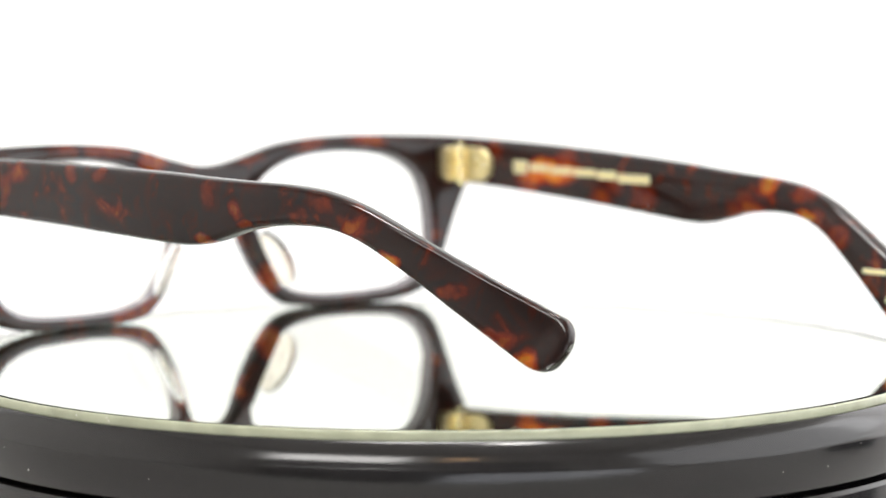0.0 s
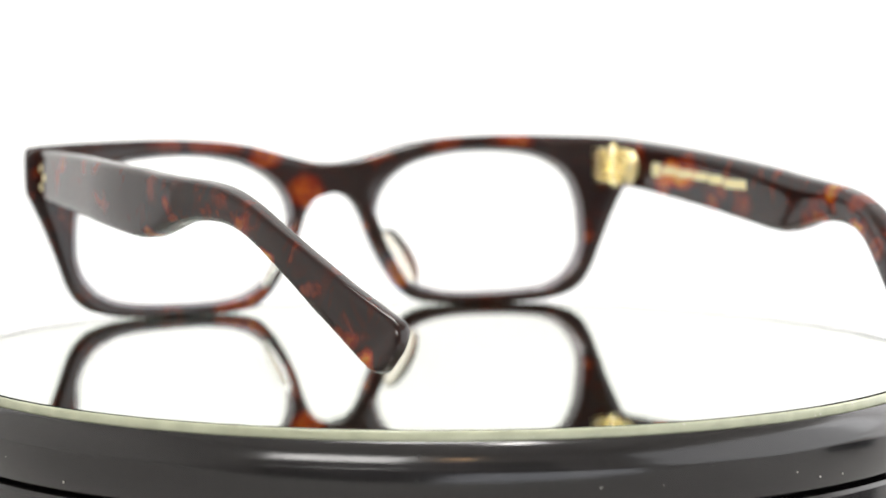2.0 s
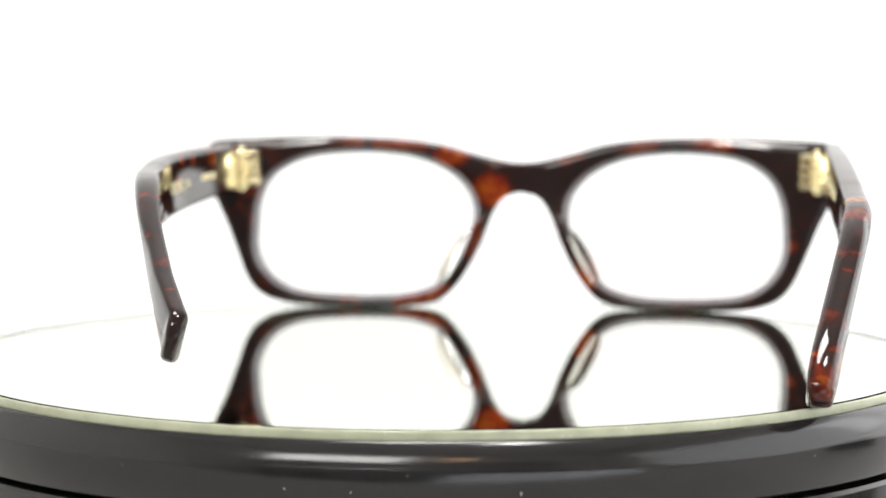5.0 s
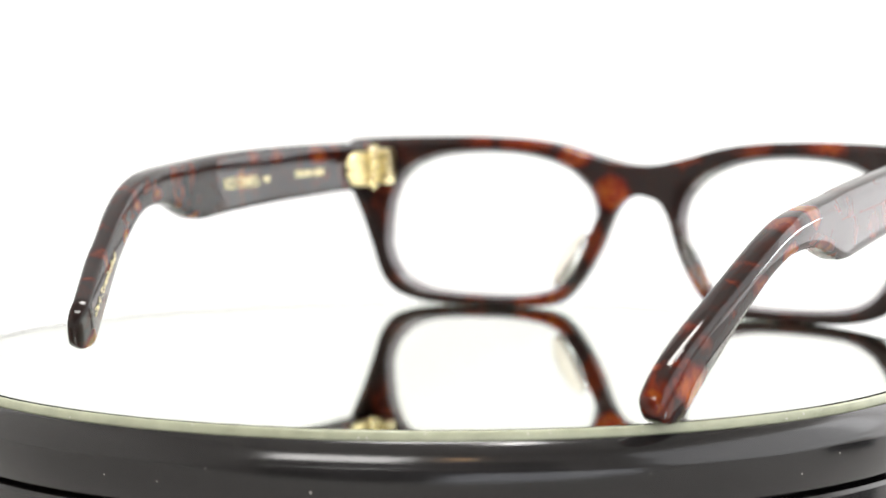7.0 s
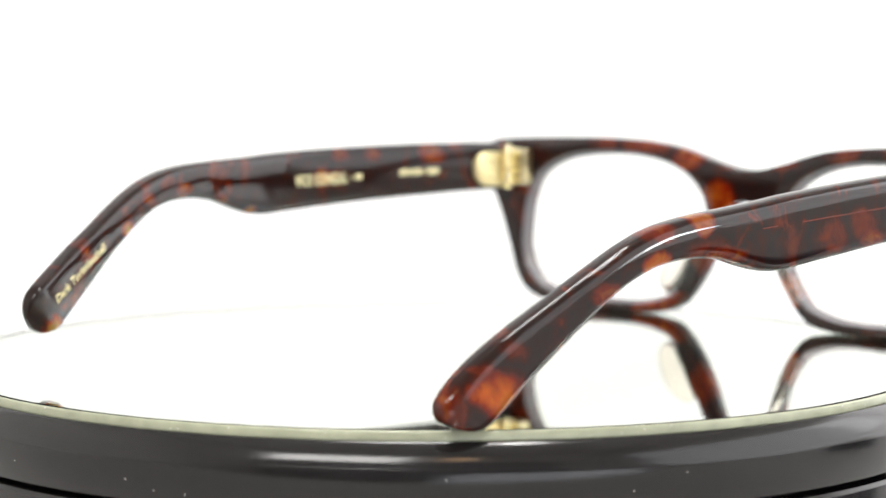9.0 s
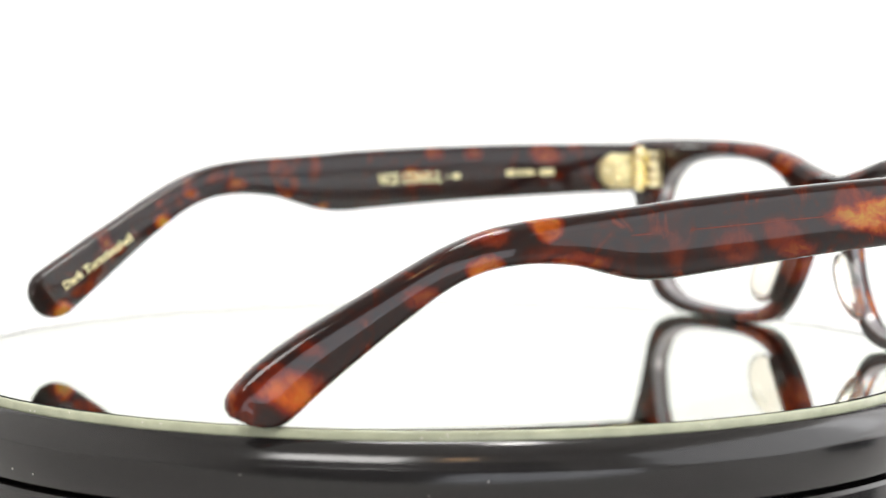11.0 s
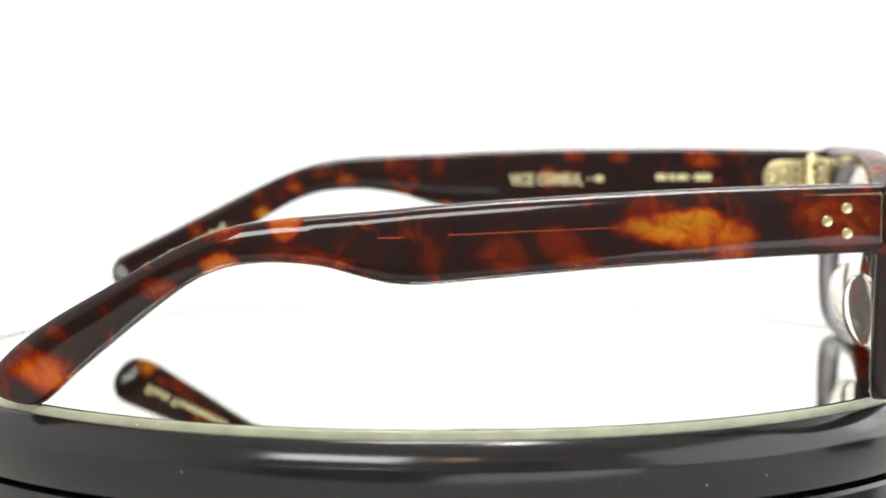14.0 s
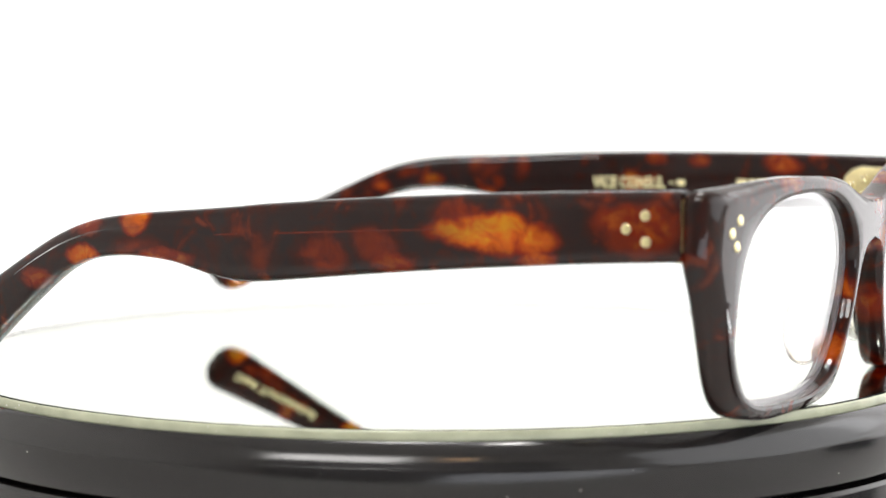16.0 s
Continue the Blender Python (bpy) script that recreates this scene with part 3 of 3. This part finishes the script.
def foil_bars(parent, side, spans, label):
    """Plain foil bars: each (y0, y1, z, height) in millimetres."""
    for y0, y1, z, h in spans:
        bm = bmesh.new()
        a = [raw_inner(side, y, zz, pr) for pr in (-0.02, 0.06) for y, zz in ((y0, z - h / 2), (y1, z - h / 2), (y1, z + h / 2), (y0, z + h / 2))]
        skin(bm, [a[:4], a[4:]])
        bmesh.ops.recalc_face_normals(bm, faces=bm.faces)
        part("foil_bar", bm, FOIL, parent, label, False)


def rivet(parent, p, way, r=0.8):
    bm = bmesh.new()
    p, way = Vector(p), Vector(way).normalized()
    rod(bm, p - way * 0.0004, p + way * 0.00012, r * MM, 20, 0.00008)
    crease(part("rivet", bm, GOLD, parent, "small round gold rivet"), 40)


def hinge(temple, front, side):
    def at(y, z, d):
        return temple_point(side, y, z, d)
    # leaf let into the temple, rounded at its far end
    zc, hh = 30.0, 3.7
    outline = [(-1.2, zc - hh), (3.5, zc - hh), (5.2, zc - hh + 0.7), (6.4, zc - hh + 2.0), (6.8, zc), (6.4, zc + hh - 2.0), (5.2, zc + hh - 0.7), (3.5, zc + hh), (-1.2, zc + hh)]
    cen = np.mean(outline, axis=0)
    rings = []
    for k, d in ((1.0, THICK - 0.3), (1.0, THICK + 0.7), (0.95, THICK + 1.0), (0.86, THICK + 1.1)):
        rings.append([at(*(cen + (np.array(q) - cen) * k), d) for q in outline])
    bm = bmesh.new()
    skin(bm, rings)
    bmesh.ops.recalc_face_normals(bm, faces=bm.faces)
    leaf = part("hinge_leaf", bm, GOLD, temple, "polished gold hinge leaf")
    crease(leaf, 30)
    for y, z in ((2.6, zc + 1.5), (2.6, zc - 1.5), (5.0, zc)):
        bm = bmesh.new()
        rod(bm, at(y, z, THICK + 0.9), at(y, z, THICK + 1.6), 0.72 * MM, 20, 0.0003)
        part("screw", bm, SHINE, leaf, "small domed gold screw")
    # black blocks between the leaf and the barrel, for the shade in the slots
    for z in (zc - 1.8, zc, zc + 1.8):
        bm = bmesh.new()
        skin(bm, [[at(y, q, d) for y, q in ((-0.1, z - 0.32), (0.55, z - 0.32), (0.55, z + 0.32), (-0.1, z + 0.32))] for d in (THICK + 0.9, THICK + 1.14)])
        bmesh.ops.recalc_face_normals(bm, faces=bm.faces)
        part("slot", bm, DULL, leaf, "black block for the shade in a slot", False)
    # barrel of five bulging knuckles round a pin
    foot = at(-2.8, zc, THICK + 1.1)
    for k in range(5):
        z0 = zc - 4.1 + k * 1.64
        bm = lathe([(0.0, 0.0), (1.05 * MM, 0.0), (1.4 * MM, 0.22 * MM), (1.58 * MM, 0.55 * MM), (1.58 * MM, 1.0 * MM), (1.4 * MM, 1.34 * MM), (1.05 * MM, 1.56 * MM), (0.0, 1.56 * MM)], 28, False)
        bmesh.ops.translate(bm, verts=bm.verts, vec=(foot.x, foot.y, z0 * MM))
        part("knuckle", bm, SHINE, temple, "round polished gold knuckle")
    for z0, z1 in ((zc + 4.0, zc + 4.75), (zc - 4.75, zc - 4.0)):
        bm = bmesh.new()
        rod(bm, (foot.x, foot.y, z0 * MM), (foot.x, foot.y, z1 * MM), 1.0 * MM, 20, 0.0003)
        part("pin_head", bm, SHINE, temple, "domed gold pin head")
    # thin bright seam where the temple meets the front
    bm = bmesh.new()
    skin(bm, [[temple_point(side, y, z, d) for d, z in ((0.5, 34.8), (THICK - 0.4, 34.8), (THICK - 0.4, 27.2), (0.5, 27.2))] for y in (-5.05, -4.93)])
    bmesh.ops.recalc_face_normals(bm, faces=bm.faces)
    part("joint_seam", bm, GOLD, temple, "thin gold seam", False)
    # comb leaf on the front: a rounded plate, a bright strip beside the barrel, bars with dark gaps between
    x0 = temple_x(side, -5) - THICK
    bm = bmesh.new()
    box(bm, *sorted((side * (x0 - 4.7) * MM, side * (x0 + 0.6) * MM)), 4.0 * MM, 7.0 * MM, (zc - 3.8) * MM, (zc + 3.8) * MM, 0.0006)
    plate = part("hinge_plate", bm, GOLD, front, "comb-shaped gold hinge plate")
    crease(plate, 40)
    bm = bmesh.new()
    box(bm, *sorted((side * (x0 - 2.3) * MM, side * (x0 - 1.5) * MM)), 2.6 * MM, 5.0 * MM, (zc - 3.9) * MM, (zc + 3.9) * MM, 0.0002)
    part("strip", bm, SHINE, plate, "bright gold strip", False)
    for k in range(4):
        z0 = zc - 3.7 + k * 2.03
        bm = bmesh.new()
        box(bm, *sorted((side * (x0 - 4.8) * MM, side * (x0 - 2.2) * MM)), 3.0 * MM, 5.4 * MM, z0 * MM, (z0 + 1.3) * MM, 0.0003)
        part("rib", bm, SHINE, plate, "", False)
    # dark blocks set between the bars for the shade in the gaps
    for k in range(3):
        z0 = zc - 2.36 + k * 2.03
        bm = bmesh.new()
        box(bm, *sorted((side * (x0 - 4.2) * MM, side * (x0 - 2.4) * MM)), 3.9 * MM, 4.3 * MM, z0 * MM, (z0 + 0.65) * MM)
        part("gap", bm, GAP_SHADE, plate, "dark block for the shade in a gap", False)


def wire_glint(parent, side, y0, y1):
    """A red-brown strip along the middle of a temple's outer face, for its core wire's glint."""
    rings = []
    for y in np.linspace(y0, y1, 12):
        z = 29.4 - 0.052 * (y - 33)
        rings.append([temple_point(side, y, z + dz, d) for d, dz in ((-0.30, -0.06), (-0.43, -0.06), (-0.45, 0.0), (-0.43, 0.06), (-0.30, 0.06))])
    bm = bmesh.new()
    skin(bm, rings)
    bmesh.ops.recalc_face_normals(bm, faces=bm.faces)
    part("wire_glint", bm, COPPER, parent, "thin red-brown strip for the core wire's glint", False)


def nose_pad(side, parent):
    bm = bmesh.new()
    bmesh.ops.create_uvsphere(bm, u_segments=28, v_segments=16, radius=1)
    tilt = math.atan2(6.5, 12.5)
    for v in bm.verts:
        l, d, w = v.co.z * 6.8, v.co.y * 4.0, v.co.x * 1.35
        x = 13.5 - l * math.sin(tilt) + w * math.cos(tilt) - 0.30 * (d - 2.0)
        z = 11.2 + l * math.cos(tilt) + w * math.sin(tilt)
        v.co = Vector(((side * x + SHIFT) * MM, (front_y(x, z) - 2.0 + d * 0.9 - 0.12 * l) * MM, z * MM))
    bmesh.ops.recalc_face_normals(bm, faces=bm.faces)
    part("nose_pad", bm, PAD, parent, "clear honey-coloured nose pad")


def pad_mount(side, parent):
    """The thickened nose edge behind the rim, flat on top, that carries the pad."""
    rows = []
    for z, x, w, d in ((20.2, 7.0, 2.0, 0.7), (19.9, 7.0, 2.1, 0.9), (17.0, 8.2, 2.1, 1.0), (13.5, 9.9, 2.1, 1.0), (10.0, 11.7, 2.0, 0.9), (7.2, 13.4, 2.0, 0.6), (5.8, 14.3, 1.8, 0.3)):
        ring = []
        for a, b in ((0.02, 0.6), (0.02, -0.5), (0.12, -0.85), (0.35, -1.0), (0.65, -1.0), (0.88, -0.85), (0.98, -0.5), (0.98, 0.6)):
            xx = x + 0.25 + a * w
            ring.append(((side * xx + SHIFT) * MM, (front_y(xx, z) + b * d if b < 0 else front_y(xx, z) + b) * MM, z * MM))
        rows.append(ring)
    bm = bmesh.new()
    skin(bm, rows)
    bmesh.ops.recalc_face_normals(bm, faces=bm.faces)
    crease(part("pad_mount", bm, ACETATE, parent, "tortoiseshell nose edge"), 45)


def eyeglasses():
    g = thing("eyeglasses", Matrix(), "dark tortoiseshell acetate eyeglasses, opened, standing on the round mirror", "eyeglasses")
    front = part("frame_front", front_mesh(), ACETATE, g, "glossy dark tortoiseshell front")
    crease(front, 50)
    for side in (1, -1):
        ln = part("lens", lens_mesh(side), LENS, g, "clear plastic lens")
        ln.visible_shadow = False
        crease(ln, 40)
        edge = part("lens_bevel", lens_edge_mesh(side), LENS_EDGE, ln, "clear lens bevel, coloured pale for refracted light")
        edge.visible_shadow = False
        crease(edge, 30)
        pad_mount(side, front)
        nose_pad(side, front)
        temple = part("temple", temple_mesh(side), ACETATE, g, "glossy tortoiseshell temple with a broad ear end")
        crease(temple, 50)
        hinge(temple, front, side)
        for y, z in ((0.2, 32.4), (3.1, 30.4), (0.1, 28.6)):
            rivet(temple, temple_point(side, y, z, -0.4), (side, 0, 0))
        for x, z in ((59.2, 31.4), (61.3, 29.6), (59.6, 27.6)):
            rivet(front, ((side * x + SHIFT) * MM, (front_y(x, z) + 4.9) * MM, z * MM), (side * 0.16, 1, 0))
        if side < 0:
            lettering(temple, side, "VICE CONSUL", 58.3, 28.1, 43.4, 28.25, 2.25, "gold foil capitals")
            lettering(temple, side, "Dark Tortoiseshell", 129.8, 11.6, 114.9, 19.8, 1.7, "gold foil words")
            foil_bars(temple, side, ((42.4, 41.6, 29.3, 0.35), (40.9, 39.2, 29.4, 1.2)), "short gold foil mark")
            foil_bars(temple, side, ((28.5, 26.3, 29.8, 1.2), (25.8, 24.7, 29.8, 1.2), (24.3, 22.1, 29.8, 1.2), (21.8, 21.1, 29.8, 0.35), (20.6, 17.2, 29.8, 1.3)), "small gold foil figures")
        else:
            foil_bars(temple, side, ((13.2, 17.5, 29.9, 3.0), (18.2, 24.0, 29.9, 1.7), (24.5, 31.0, 29.6, 1.7), (31.5, 38.0, 29.4, 1.7), (38.5, 44.0, 29.1, 1.9), (44.5, 53.5, 28.6, 1.9)), "gold foil script mark")
            wire_glint(temple, side, 33.0, 60.0)
            wire_glint(temple, side, 66.5, 70.5)
            foil_bars(temple, side, ((112, 118, 14.0, 1.0), (118.5, 124, 9.0, 1.0)), "gold foil mark")
    return g


studio()
PLATTER, MIRROR = turntable()
GLASSES = eyeglasses()


def turned(t):
    """Degrees by which the platter has turned at t seconds, clockwise from above."""
    return -0.002141 * t ** 3 + 0.05468 * t ** 2 - 10.113 * t


def motions():
    place = pose(-39.254 * MM, 56.793 * MM, TOP, 0, 0, 41.61)
    times = [k * 0.25 for k in range(65)]
    walk(PLATTER, [(t, pose(0, 0, TOP - 0.0132, 0, 0, turned(t))) for t in times])
    walk(MIRROR, [(t, pose(0, 0, TOP - 0.0017, 0, 0, turned(t))) for t in times])
    walk(GLASSES, [(t, pose(0, 0, 0, 0, 0, turned(t)) @ place) for t in times])


motions()
